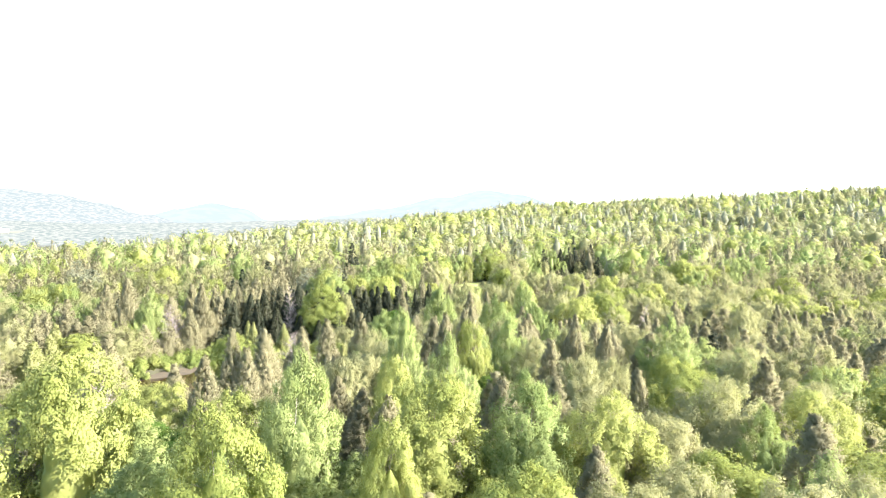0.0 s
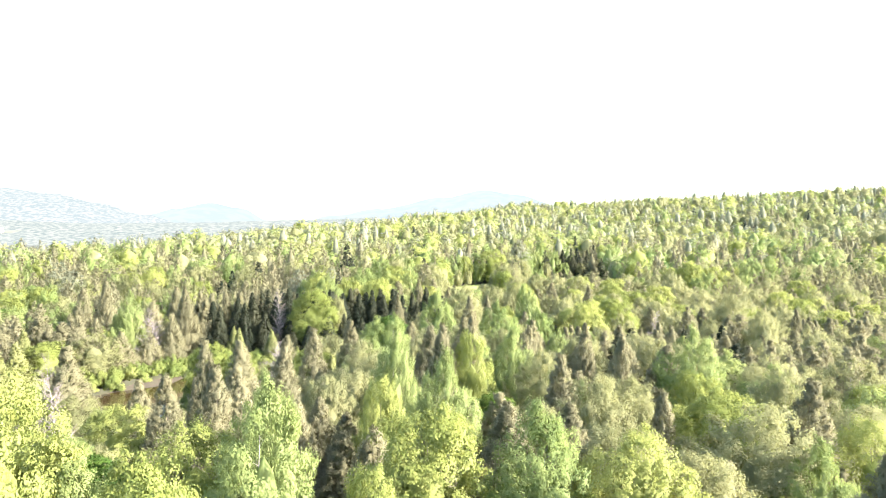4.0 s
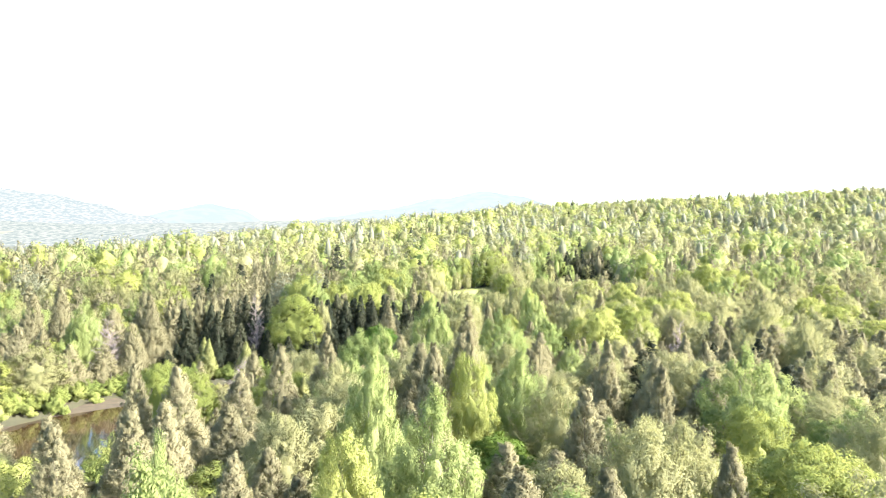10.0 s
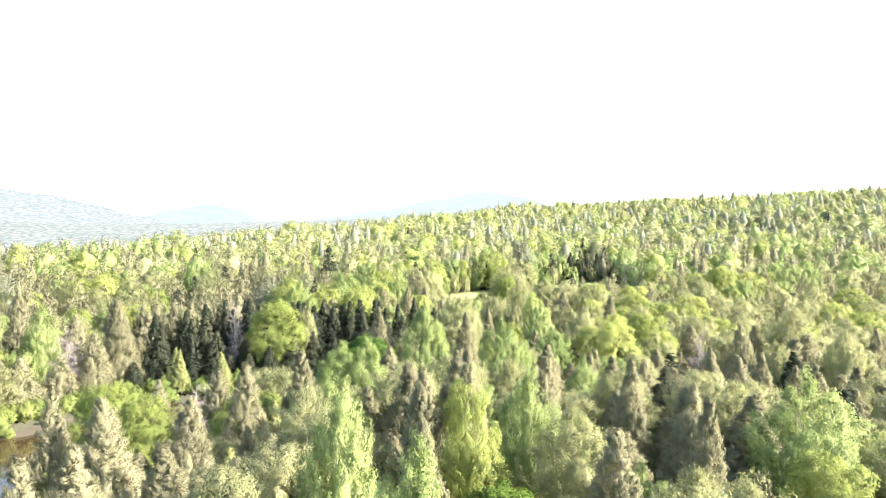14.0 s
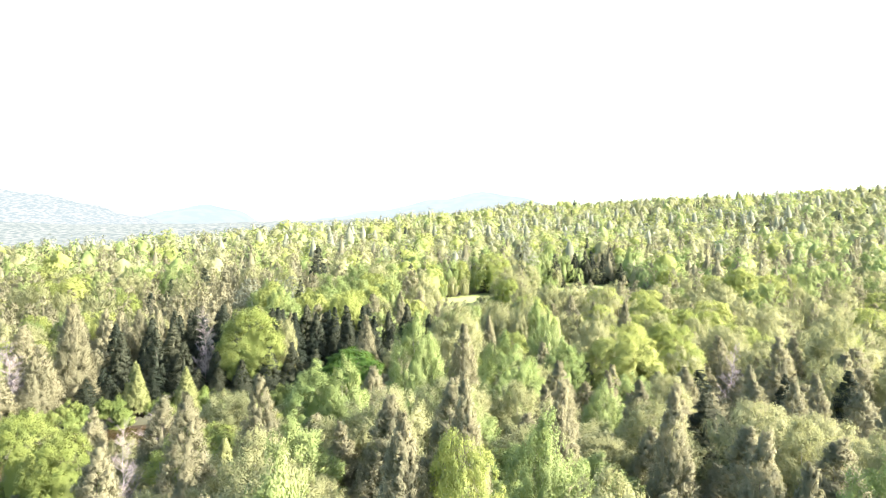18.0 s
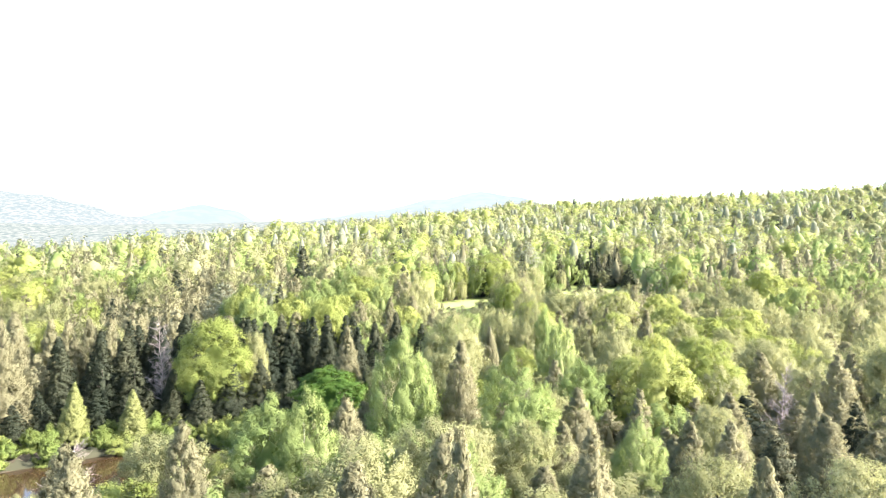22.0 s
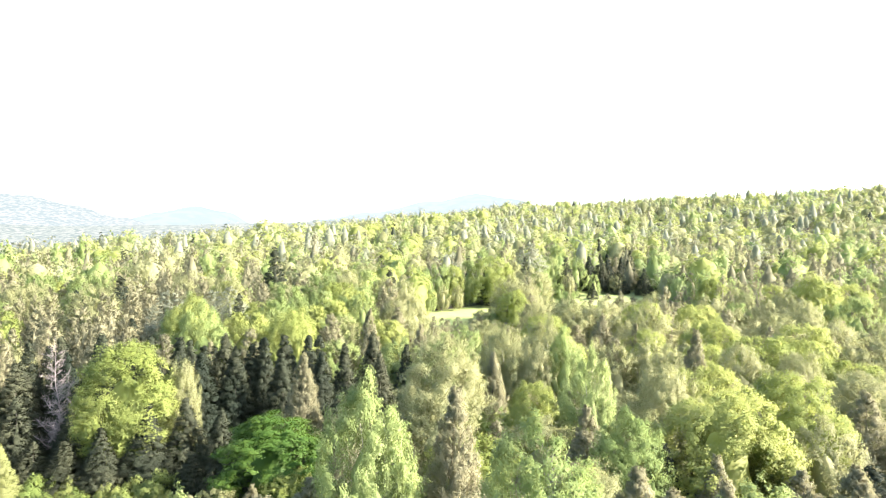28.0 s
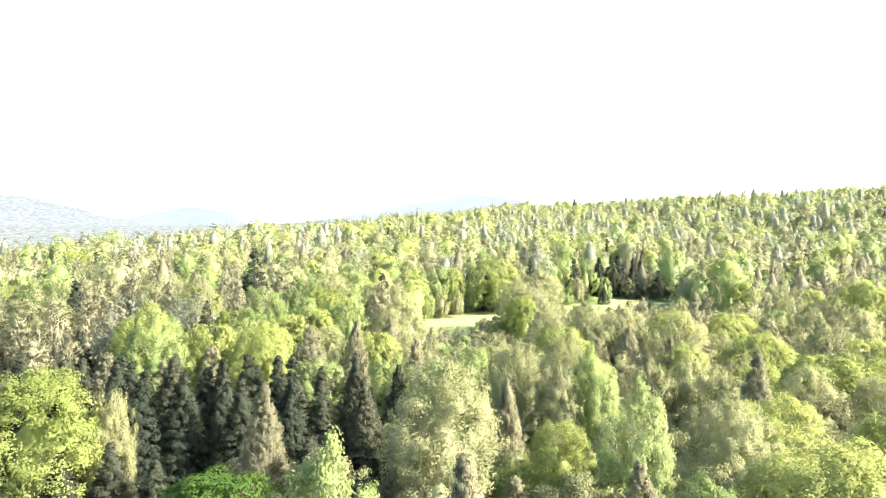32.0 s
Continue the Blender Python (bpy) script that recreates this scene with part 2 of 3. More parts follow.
def crown(wide, high, low, outline, clumps, sub, per, leaf, clump, puff, lean=0.2, stretch=1.0, squash=1.0, lobes=0.12, inner=0.2, aspect=0.7, loose=0.4, tip=0.0, lay=0.25):
    """A crown in metres: boughs spread over its outline, each a clump of puffs, each puff a handful of leaf tufts."""
    k = rng.uniform(0, 1, clumps * 12)
    k = k[rng.uniform(0, 1, len(k)) < outline(k) + 0.1 + tip * 0.2][:clumps]
    n = len(k)
    a = np.arange(n) * 2.39996 + rng.normal(0, 0.35, n)
    ph = rng.uniform(0, 6.28, 3)
    wob = 1 + lobes * (np.sin(a * 2 + ph[0] + 2 * k) + 0.8 * np.sin(a * 4 + k * 7 + ph[1])) + rng.normal(0, 0.06, n)
    full = 0.5 * wide * outline(k) * wob
    share = np.where(rng.uniform(0, 1, n) < inner, rng.uniform(0.4, 0.75, n), rng.uniform(0.88, 1.0, n))
    small = 1 - tip + tip * outline(k)
    r = np.maximum(0, full * share - clump * small * 0.55)
    tall = high * (1 - low)
    slope = 0.5 * wide * (outline(np.minimum(1, k + 0.03)) - outline(np.maximum(0, k - 0.03))) / 0.06
    d = np.stack((np.cos(a) * tall, np.sin(a) * tall, -slope), 1)
    d /= np.linalg.norm(d, axis=1)[:, None]
    c = np.stack((np.cos(a) * r, np.sin(a) * r, low * high + k * (tall - clump * 0.7 * small * max(1, stretch * 0.75))), 1)
    axis = d + np.array((0, 0, lean))
    axis /= np.linalg.norm(axis, axis=1)[:, None]
    size = clump * small * rng.uniform(0.7, 1.25, n)
    v = rng.normal(0, 1, (n, sub, 3))
    v /= np.linalg.norm(v, axis=2)[..., None]
    v = v + 0.75 * d[:, None]
    v /= np.linalg.norm(v, axis=2)[..., None]
    off = v * rng.uniform(0.5, 1.0, (n, sub, 1)) * size[:, None, None]
    # longer along the bough's axis, narrower towards its tip
    t = np.sum(off * axis[:, None], 2)[..., None]
    narrow = 1 - 0.6 * np.clip(t / clump, 0, 1) * min(1, stretch - 1)
    off = (off - t * axis[:, None]) * narrow + axis[:, None] * t * stretch
    bulk = puff * rng.uniform(0.75, 1.25, (n, sub, 1, 1)) * small[:, None, None, None]

    def place(w, out):
        """Points of each puff in directions w, with the way that the crown faces there."""
        spot = w * out * bulk
        if stretch > 1.2:
            spot = spot + axis[:, None, None] * np.sum(spot * axis[:, None, None], 3)[..., None] * 0.6
        at = (off[:, :, None] + spot) * np.array((1, 1, squash)) + c[:, None, None]
        return at, d[:, None, None] * 0.7 + v[:, :, None] * 0.6 + w * 0.5 + np.array((0, 0, 0.12))
    w = rng.normal(0, 1, (n, sub, per, 3))
    w /= np.linalg.norm(w, axis=3)[..., None]
    w = w + 0.7 * v[:, :, None] + np.array((0, 0, 0.2))
    w /= np.linalg.norm(w, axis=3)[..., None]
    at, facing = place(w, rng.uniform(0.35, 1.1, (n, sub, per, 1)))
    lie = np.broadcast_to(axis[:, None, None], w.shape)
    m = n * sub * per
    return leaves(at.reshape(m, 3), (w + lay * facing).reshape(m, 3), leaf, aspect, lie.reshape(m, 3) if stretch > 1.2 else None, loose, facing.reshape(m, 3), 0.52 if lay < 0.5 else 0.15)


HEART = ((9, 12), (7, 10), (5, 8), (9, 13), (7, 10))   # rings and sides at each detail


def heart(wide, high, low, outline, rings, sides, top=0.74):
    """An opaque shell added inside a crown, behind its leaves, to block light and fill gaps: uneven facets (n, 8, 3)
    like those of leaves().
    """
    k = np.linspace(0.0, 1.0, rings + 1)
    a = np.linspace(0, 6.2832, sides + 1)
    rough = rng.uniform(0.72, 1.2, (rings + 1, sides + 1))
    rough[:, -1] = rough[:, 0]
    r = 0.5 * wide * np.clip(outline(k), 0.02, 1)[:, None] * rough
    p = np.stack((np.cos(a)[None] * r, np.sin(a)[None] * r, np.repeat(((low + (top - low) * k) * high)[:, None], sides + 1, 1)), 2)
    out = p * np.array((1, 1, 0)) / (np.abs(r)[..., None] + 0.01) + np.array((0, 0, 1.0)) * (k[:, None, None] * 1.2 - 0.2)
    out /= np.linalg.norm(out, axis=2)[..., None] + 1e-9
    quads = [np.concatenate((f[:-1, :-1], f[:-1, 1:], f[1:, 1:], f[1:, :-1]), 2).reshape(-1, 4, 3) for f in (p, out)]
    return np.concatenate(quads, 1)


def crown_mesh(name, tufts, mat):
    """A mesh of one or more crowns: leaf tufts, shaded by the way that the crown's surface faces at each, and the added
    shell inside.
    """
    n = len(tufts)
    me = bpy.data.meshes.new(name)
    me.vertices.add(4 * n)
    me.vertices.foreach_set("co", tufts[:, :4].astype(np.float32).ravel())
    me.loops.add(4 * n)
    me.loops.foreach_set("vertex_index", np.arange(4 * n, dtype=np.int32))
    me.polygons.add(n)
    me.polygons.foreach_set("loop_start", np.arange(0, 4 * n, 4, dtype=np.int32))
    me.polygons.foreach_set("use_smooth", np.ones(n, dtype=bool))
    me.materials.append(mat)
    me.update(calc_edges=True)
    me.normals_split_custom_set_from_vertices(tufts[:, 4:].reshape(-1, 3).astype(np.float32))
    return me


def tube(bm, a, b, ra, rb, sides=6):
    a, b = Vector(a), Vector(b)
    q = (b - a).to_track_quat("Z", "Y")
    rings = []
    for p, r in ((a, ra), (b, rb)):
        rings.append([bm.verts.new(p + q @ Vector((r * math.cos(6.2832 * k / sides), r * math.sin(6.2832 * k / sides), 0))) for k in range(sides)])
    for k in range(sides):
        bm.faces.new((rings[0][k], rings[0][(k + 1) % sides], rings[1][(k + 1) % sides], rings[1][k])).smooth = True


def limbs(name, mat, height, reach, count, thick, seed, low=0.3, up=0.5, twigs=0):
    """A tapered, slightly crooked trunk with limbs, for a tree of that height in metres."""
    r = random.Random(seed)
    bm = bmesh.new()
    pts = [Vector((0, 0, -0.6))]
    for i in range(1, 7):
        k = i / 6
        pts.append(Vector((r.gauss(0, 0.018) * height * k, r.gauss(0, 0.018) * height * k, height * 0.97 * k)))
    for i in range(6):
        tube(bm, pts[i], pts[i + 1], thick * (1 - i / 6.3), thick * (1 - (i + 1) / 6.3), 7)
    for i in range(count):
        k = low + (0.95 - low) * (i + r.random()) / count
        j = min(5, int(k * 6))
        base = pts[j].lerp(pts[j + 1], k * 6 - j)
        a = r.uniform(0, 6.28)
        L = reach * (1.05 - k * 0.8) * r.uniform(0.6, 1.1)
        mid = base + Vector((math.cos(a) * L * 0.5, math.sin(a) * L * 0.5, up * L * 0.45))
        end = base + Vector((math.cos(a + r.gauss(0, 0.25)) * L, math.sin(a + r.gauss(0, 0.25)) * L, up * L * r.uniform(0.7, 1.3)))
        tk = thick * (0.5 if twigs else 0.35) * (1.1 - k)
        tube(bm, base, mid, tk, tk * 0.65, 5)
        tube(bm, mid, end, tk * 0.65, tk * 0.15, 4)
        for w in range(twigs):
            s = mid.lerp(end, r.uniform(-0.6, 0.9))
            e = s + Vector((r.gauss(0, 0.3), r.gauss(0, 0.3), r.gauss(0.12, 0.2))) * L * 0.6
            tube(bm, s, e, tk * 0.4, tk * 0.2, 3)
    me = bpy.data.meshes.new(name)
    bm.to_mesh(me)
    bm.free()
    me.materials.append(mat)
    return me


# one set of shapes for each kind: (height of the model, crowns fine and coarse, trunks)
KINDS = {}
CONIFER = ("cedar", "larch", "spruce", "pine")


SIZE = {"maple": (15.5, 11.5), "aspen": (15.5, 9.4), "beech": (13.5, 10.5), "birch": (15, 10), "cedar": (15.4, 9.3), "larch": (12, 7), "spruce": (15.8, 9), "pine": (19, 10.5), "shrub": (3.2, 4.2)}
# outline, foot of the crown, bough radius, puff radius, upward lean, stretch, squash, shape of a tuft
SHAPE = {
    "maple": (dome(0.42, 2.1), 0.14, 1.45, 0.74, 0.25, 1.0, 0.9, 0.75),
    "aspen": (dome(0.32, 1.75), 0.10, 1.0, 0.54, 1.3, 1.9, 1.0, 0.6),
    "beech": (dome(0.38, 2.0), 0.08, 1.5, 0.72, -0.1, 1.0, 0.5, 0.75),
    "birch": (dome(0.42, 2.0), 0.14, 1.15, 0.64, 0.8, 1.4, 1.0, 0.6),
    "cedar": (cone(0.88), 0.03, 0.62, 0.66, 0.7, 1.9, 1.0, 0.3),
    "larch": (cone(1.0), 0.04, 0.55, 0.5, 0.5, 1.7, 1.0, 0.3),
    "spruce": (cone(1.02), 0.04, 0.55, 0.72, -0.2, 1.7, 0.8, 0.3),
    "pine": (dome(0.30, 1.5), 0.25, 1.15, 0.65, 0.2, 1.6, 0.6, 0.4),
    "shrub": (dome(0.40, 2.0), 0.0, 0.6, 0.4, 0.5, 1.3, 1.0, 0.7),
}
# from the nearest trees to the farthest: boughs, puffs on each, tufts in each, size of a tuft in metres
BROAD = ((120, 9, 44, 0.105), (96, 7, 27, 0.14), (54, 6, 8, 0.28), (42, 5, 6, 0.32), (38, 3, 6, 0.39))
NEEDLE = ((500, 3, 34, 0.135), (350, 3, 18, 0.18), (170, 2, 8, 0.31), (100, 2, 6, 0.34), (66, 2, 5, 0.41))


def crown_for(kind, detail):
    h, w = SIZE[kind]
    outline, low, clump, puff, lean, stretch, squash, aspect = SHAPE[kind]
    boughs, sub, per, leaf = (NEEDLE if kind in CONIFER else BROAD)[detail]
    if kind == "shrub":
        boughs, leaf = boughs // 3, leaf * 0.8
    if kind == "pine":
        boughs = int(boughs * 0.6)
    q = crown(w, h, low, outline, boughs, sub, per, leaf, clump, puff * (1, 1, 1.05, 1.1, 1.25)[detail], lean, stretch, squash, 0.06 if kind in CONIFER else 0.12, 0.15, aspect,
              (0.3, 0.3, 0.3, 0.18, 0.12)[detail], 0.6 if kind in CONIFER else 0.0, (0.25, 0.25, 0.6, 1.5, 2.5)[detail])
    inside = (0.36 if kind == "pine" else 0.68) if detail > 2 else 0.2 if kind == "pine" else 0.32 if kind in CONIFER else 0.38
    return np.concatenate((q, heart(w * inside, h, low + 0.05, outline, *HEART[detail], 0.74 if detail < 3 else 0.84)))


VARIANTS = {kind: 1 if kind in ("beech", "pine", "shrub") else 3 if kind in ("cedar", "spruce") else 2 for kind in LEAF}
for kind in LEAF:
    pale = kind in ("aspen", "birch")
    KINDS[kind] = {
        0: [crown_mesh(kind + "_crown", crown_for(kind, 0), LEAF[kind]) for _ in range(VARIANTS[kind])],
        1: [crown_mesh(kind + "_crown", crown_for(kind, 1), LEAF[kind]) for _ in range(VARIANTS[kind])],
        "trunk": [limbs(kind + "_trunk", PALE_BARK if pale else BARK, 1.0, 0.22 if kind in CONIFER else 0.30, 10, 0.013, 11 * i + 3,
                        0.25, 0.05 if kind in CONIFER else 0.7) for i in range(3)],
    }
SNAGS = [limbs("dead_trunk", DEAD_WOOD, 1.0, 0.33, 50, 0.010, 70 + i, 0.15, 0.5, 30) for i in range(3)]
TREE_NAME = {"maple": "maple_tree", "aspen": "aspen_tree", "beech": "beech_tree", "birch": "birch_tree", "cedar": "cedar_tree", "larch": "larch_tree", "spruce": "spruce_tree", "pine": "pine_tree", "shrub": "shrub"}
LOOK = {
    "maple": "maple tree with a rounded sunlit yellow-green spring crown",
    "aspen": "upright aspen tree with fresh light green leaves",
    "beech": "beech tree with dense dark green layered leaves",
    "birch": "birch tree with thin pale olive-green young leaves",
    "cedar": "conical cedar tree with olive-brown sunlit foliage",
    "larch": "young larch tree with pale lime-green needles by the water",
    "spruce": "dark green spruce tree with drooping needled boughs",
    "shrub": "low bright green leafy shrub on wet ground",
    "pine": "tall white pine with layered grey-green needle boughs",
}
count_of = {}


def tree(kind, x, y, height, width, detail, label=""):
    """One standing tree: trunk with limbs, and crown."""
    i = count_of[kind] = count_of.get(kind, 0) + 1
    root = new(TREE_NAME[kind])
    root.matrix_basis = pose(x, y, land(x, y), random.gauss(0, 1.5), random.gauss(0, 1.5), random.uniform(0, 360))
    tagged(root, label or LOOK[kind], "shrub" if kind == "shrub" else "tree", TREE_NAME[kind].replace("_", " ") + "s of the forest")
    t = new("trunk", KINDS[kind]["trunk"][i % 3])
    t.scale = (height * 0.8, height * 0.8, height * (0.93 if kind in CONIFER else 0.86))
    t.parent = root
    c = new("crown", KINDS[kind][detail][i % VARIANTS[kind]])
    h0, w0 = SIZE[kind]
    c.scale = (width / w0 * random.uniform(0.9, 1.12), width / w0 * random.uniform(0.9, 1.12), height / h0)
    c.parent = root
    return root


def dead_tree(x, y, height, width, label="bare grey dead tree with brittle branches"):
    root = new("dead_tree")
    root.matrix_basis = pose(x, y, land(x, y), random.gauss(0, 2), random.gauss(0, 2), random.uniform(0, 360))
    tagged(root, label, "tree", "dead trees of the forest")
    t = new("trunk", SNAGS[int(abs(x)) % 3])
    t.scale = (width * 2.1, width * 2.1, height)
    t.parent = root
    return root


# ---- known trees, placed to fit the camera's view: kind, x, y, height of the top, breadth of the crown ----
KNOWN = """
maple -36 59 30 12|maple -17 48 27.5 9|aspen -14.5 61 28.5 8.5|maple -23 68 24 9|maple -1.4 63 26.5 11.5|aspen 9 62 26.3 8.5
maple -5.4 78 26 6|aspen 0.5 84 27 8|birch 18.8 84 24.3 10|birch 23.6 88 23.5 8|birch 22.7 93 22.2 7|cedar -28 88.5 25 6.5|cedar -26.6 94 24.3 7
cedar -29 103 26 8|cedar -22.4 100 22.5 7|beech 8 100 19.5 9|cedar 0.4 98 25 6|aspen 11.3 112 26 7|cedar -2 122 25.6 8|cedar 4.5 126 26.6 8
cedar 17 95 25.6 8|cedar 32.7 119 23.3 9|cedar 38 116 23.2 9|aspen 39 106 26.8 10|maple 36 98 22.5 8|cedar 40 79 25.5 9|maple 43 71 23.5 10
birch 44 90 24.3 9|cedar -23.6 127 24.7 6.5|larch -55.8 182 17.5 5|cedar -43 101 20.5 6|maple -39 86 21 10|birch -53 101 18 9|cedar -35 104 26 6.5|larch -47.2 185 16.5 5.5|spruce -33 192.5 19.5 7|spruce -45 195 18 6.5|spruce -38 190.5 17 6.5|larch -59 188 17 5|maple -45 133 21 9|maple -38 129 20 8|cedar -32 139 21.5 7|cedar -43 143 19 6|birch -27 147 20 7|spruce -28 194 20 7|spruce -23 192 19 7|spruce -42.7 191 15.2 8
cedar -17.4 133 25.6 7|aspen -14 148 23.6 10|aspen -9.5 146 24.6 8|cedar -6.3 152 22.7 7|cedar 16.7 128 23.4 6.5|cedar 28.5 141 23.2 6.5
cedar 49 151 21 7|birch 75 156 24.4 8|cedar 30.5 162 20 6|aspen -0.8 164 28.2 9.5|cedar 7.1 167 27.2 7.5|cedar 45 166 20 6.5|cedar 34 171 19.4 6
aspen 14 158 26 10|cedar 23.3 181 22 6|aspen 26 174 22.6 9|maple 38 178 24.6 14|maple 49 183 25.5 13|birch 36 190 24.6 9|maple 18.7 193 22.4 8
cedar 27.3 196 18.8 6|birch 5.8 197 27.3 13|cedar 45.6 206 27.4 6|maple -38.5 198 27.2 15|cedar -13.2 196 25.7 6|spruce -18 204 24.6 8|spruce -26 206 25 9|spruce -22 210 26 8|spruce -31 208 25 8
beech -14 184 21 13|aspen -40 230 29 11|aspen -48 246 29.6 12|birch 65 209 23.4 9|birch 56 210 24 10|spruce -52 207 24 8
spruce -58 203 23 8|spruce -46 207 25 7|spruce -64 205 24 8|spruce -7 200 23 7|birch -31 199 24 5|birch -5 188 20.5 8|spruce -66 196 22 7|cedar -83 190 24 9|aspen -88 184 22 7
spruce -36 209 26 8|spruce -41 211 26 8|spruce -12 205 24.5 7|spruce -9 209 25 8|spruce -15 212 26 8|spruce -3 207 24 7|spruce -70 202 23 8|spruce -55 211 26 8|spruce -61 212 25 8
cedar -58.5 108.4 24.2 9|maple -5.2 52.9 25.3 5.5|cedar -31.8 83.3 25.1 7|aspen -15.3 68.5 27.4 5|cedar 0.6 106.6 28 7|cedar 28.2 110.5 25.4 6|cedar 68.8 142.8 21.2 5.4
birch 49.2 105.8 21.2 11|cedar 25.5 81.7 23.5 6|aspen -84.1 178.9 27.1 7|cedar -73.9 191.9 27.8 8|cedar -100 182.7 28.5 8|cedar -96 190 30 8|birch 79.1 179.4 26.1 10.8
birch 63.6 192.4 23.5 11|maple 44 197.5 23.7 14|birch 16 105.7 23.5 9|aspen -5.9 95.1 28.2 6.5|cedar 17.8 135.9 23.8 6.5|aspen 26.3 147.6 21.1 6.3|cedar 25.3 99.8 26.9 5.5
birch 46.8 131 21 9.9|cedar -26.4 113.3 23.3 8|cedar 6 121.2 28 5.5|birch 13.8 145 21.5 9|cedar 25.7 121.4 26.4 5.5|birch 37.3 155.2 21 7.1|cedar 14.6 202.8 24.5 5.4
maple -22.5 230.2 28.5 10.4|cedar 22.7 238.8 22.3 7.2|maple 61.2 232.7 26.3 14|cedar 45.5 231.9 25.5 5|maple -45.3 237.3 30.7 12|aspen 26.7 209.7 26.5 7|cedar 52.3 158.3 21.7 5
cedar 55.6 146.7 22.6 5.4|birch 17.5 215.9 25.7 9.7|maple 5.4 106.3 27 6|birch 21.9 211.2 24.3 6.8|aspen 25 187 27 8
maple 26 332 38.2 15|pine 42 348 43.5 13|spruce -44 303 41 11|spruce 66 345 27.5 4.5|spruce 60 349 26 4
spruce 80 356 32 8|spruce 74 360 34 8|spruce 68 364 35 8|spruce 88 352 33 8
"""
placed = []


def near_path(x, y):
    """How close the flight line comes, in plan."""
    return math.hypot(x - 3, y - min(128, max(0, y)))


for item in KNOWN.replace("\n", "|").split("|"):
    if item.strip():
        kind, *v = item.split()
        x, y, top, wide = (float(k) for k in v)
        h = top - land(x, y)
        tree(kind, x, y, h, wide * (1.2 if kind == "cedar" else 1.0), 0 if y < 260 else 1)
        placed.append((x, y, wide * 0.5))
# the wall of trees behind the meadow, with young ones at its foot
edge = random.Random(4)
for i in range(17):
    k = i / 16
    x, y = 2 + 88 * k, 318 + 50 * k
    kind = edge.choice(("aspen", "aspen", "maple", "birch", "spruce")) if k < 0.72 else "spruce"
    tree(kind, x + edge.uniform(-1, 1), y + 5 + edge.uniform(-2, 3), edge.uniform(13, 17), edge.uniform(7, 9.5), 1)
    placed.append((x, y + 5, 4))
    if i % 4 != 3:
        kind = edge.choice(("aspen", "birch", "spruce"))
        tree(kind, x + edge.uniform(0, 4), y - 2 + edge.uniform(-1.5, 1), edge.uniform(6, 9.5), edge.uniform(3.6, 5), 1)
        placed.append((x + 2, y - 2, 2))
# the dark stand of spruces behind the pond and the lawn
stand = random.Random(8)
for row, (base, top) in enumerate(((206, 23), (212, 26))):
    for i in range(17):
        x, y = -84 + 5 * i + stand.uniform(-1.2, 1.2), base + stand.uniform(-1.5, 1.5)
        if all(math.hypot(x - a, y - b) > 3 for a, b, r in placed):
            tree("cedar" if x < -64 else "spruce", x, y, top + stand.uniform(-1.5, 1.5) - land(x, y), stand.uniform(7.5, 9.5), 0)
            placed.append((x, y, 4))
for x, y, top, wide in ((-50, 92, 27, 5), (-77.4, 178, 24, 8), (-37, 150, 19.5, 7), (55, 172, 24.3, 5), (-49, 200, 27.6, 6), (-30, 126, 23, 4), (18, 174, 20, 3)):
    dead_tree(x, y, top - land(x, y), wide)
    placed.append((x, y, wide * 0.35))

# ---- shrubs round the pond and in the swamp ----
bush = random.Random(5)
for _ in range(3000):
    x, y = bush.uniform(-95, -22), bush.uniform(95, 190)
    d = along(x, y, POND)
    if 13.2 < d < 19 and all(math.hypot(x - a, y - b) > 2.5 for a, b, r in placed):
        k = bush.uniform(0.5, 1.15)
        tree("shrub", x, y, 3.2 * k, 4.2 * k * bush.uniform(0.8, 1.2), 1)
        placed.append((x, y, 1.6))

# ---- the rest of the forest ----
cells = {}


def crowded(x, y, r):
    cx, cy = int(x // 16), int(y // 16)
    for i in (-1, 0, 1):
        for j in (-1, 0, 1):
            for px, py, pr in cells.get((cx + i, cy + j), ()):
                if (px - x) ** 2 + (py - y) ** 2 < (0.64 * (pr + r)) ** 2:
                    return True
    return False


def settle(x, y, r):
    cells.setdefault((int(x // 16), int(y // 16)), []).append((x, y, r))


for x, y, r in placed:
    settle(x, y, r)
GAPS = ((190, 628, 34, 20), (408, 600, 34, 16))


def open_ground(x, y):
    if 110 < y < 200 and x < -20 and along(x, y, POND) < 14.5:
        return True
    if y < 215 and along(x, y, ((-33, 196), (-20, 202))) < 8.5:
        return True
    if 270 < y < 380 and along(x, y, FIELD) < 14:
        return True
    return any(((x - a) / c) ** 2 + ((y - b) / d) ** 2 < 1 for a, b, c, d in GAPS)


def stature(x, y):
    """Share of full height: trees lowered so that the camera sees the pond, the lawn and the meadow over them."""
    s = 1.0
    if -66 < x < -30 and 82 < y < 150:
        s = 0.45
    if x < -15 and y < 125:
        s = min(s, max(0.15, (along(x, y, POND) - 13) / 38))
    if -36 < x < -10 and 150 < y < 192:
        s = 0.42
    if -70 < x < -36 and 165 < y < 192:
        s = 0.45
    if 1 < x < 26 and 238 < y < 292:
        s = 0.75 if y < 256 else 0.42
    if 36 < x < 84 and 272 < y < 342:
        s = 0.5 if y < 297 else 0.24
    return s


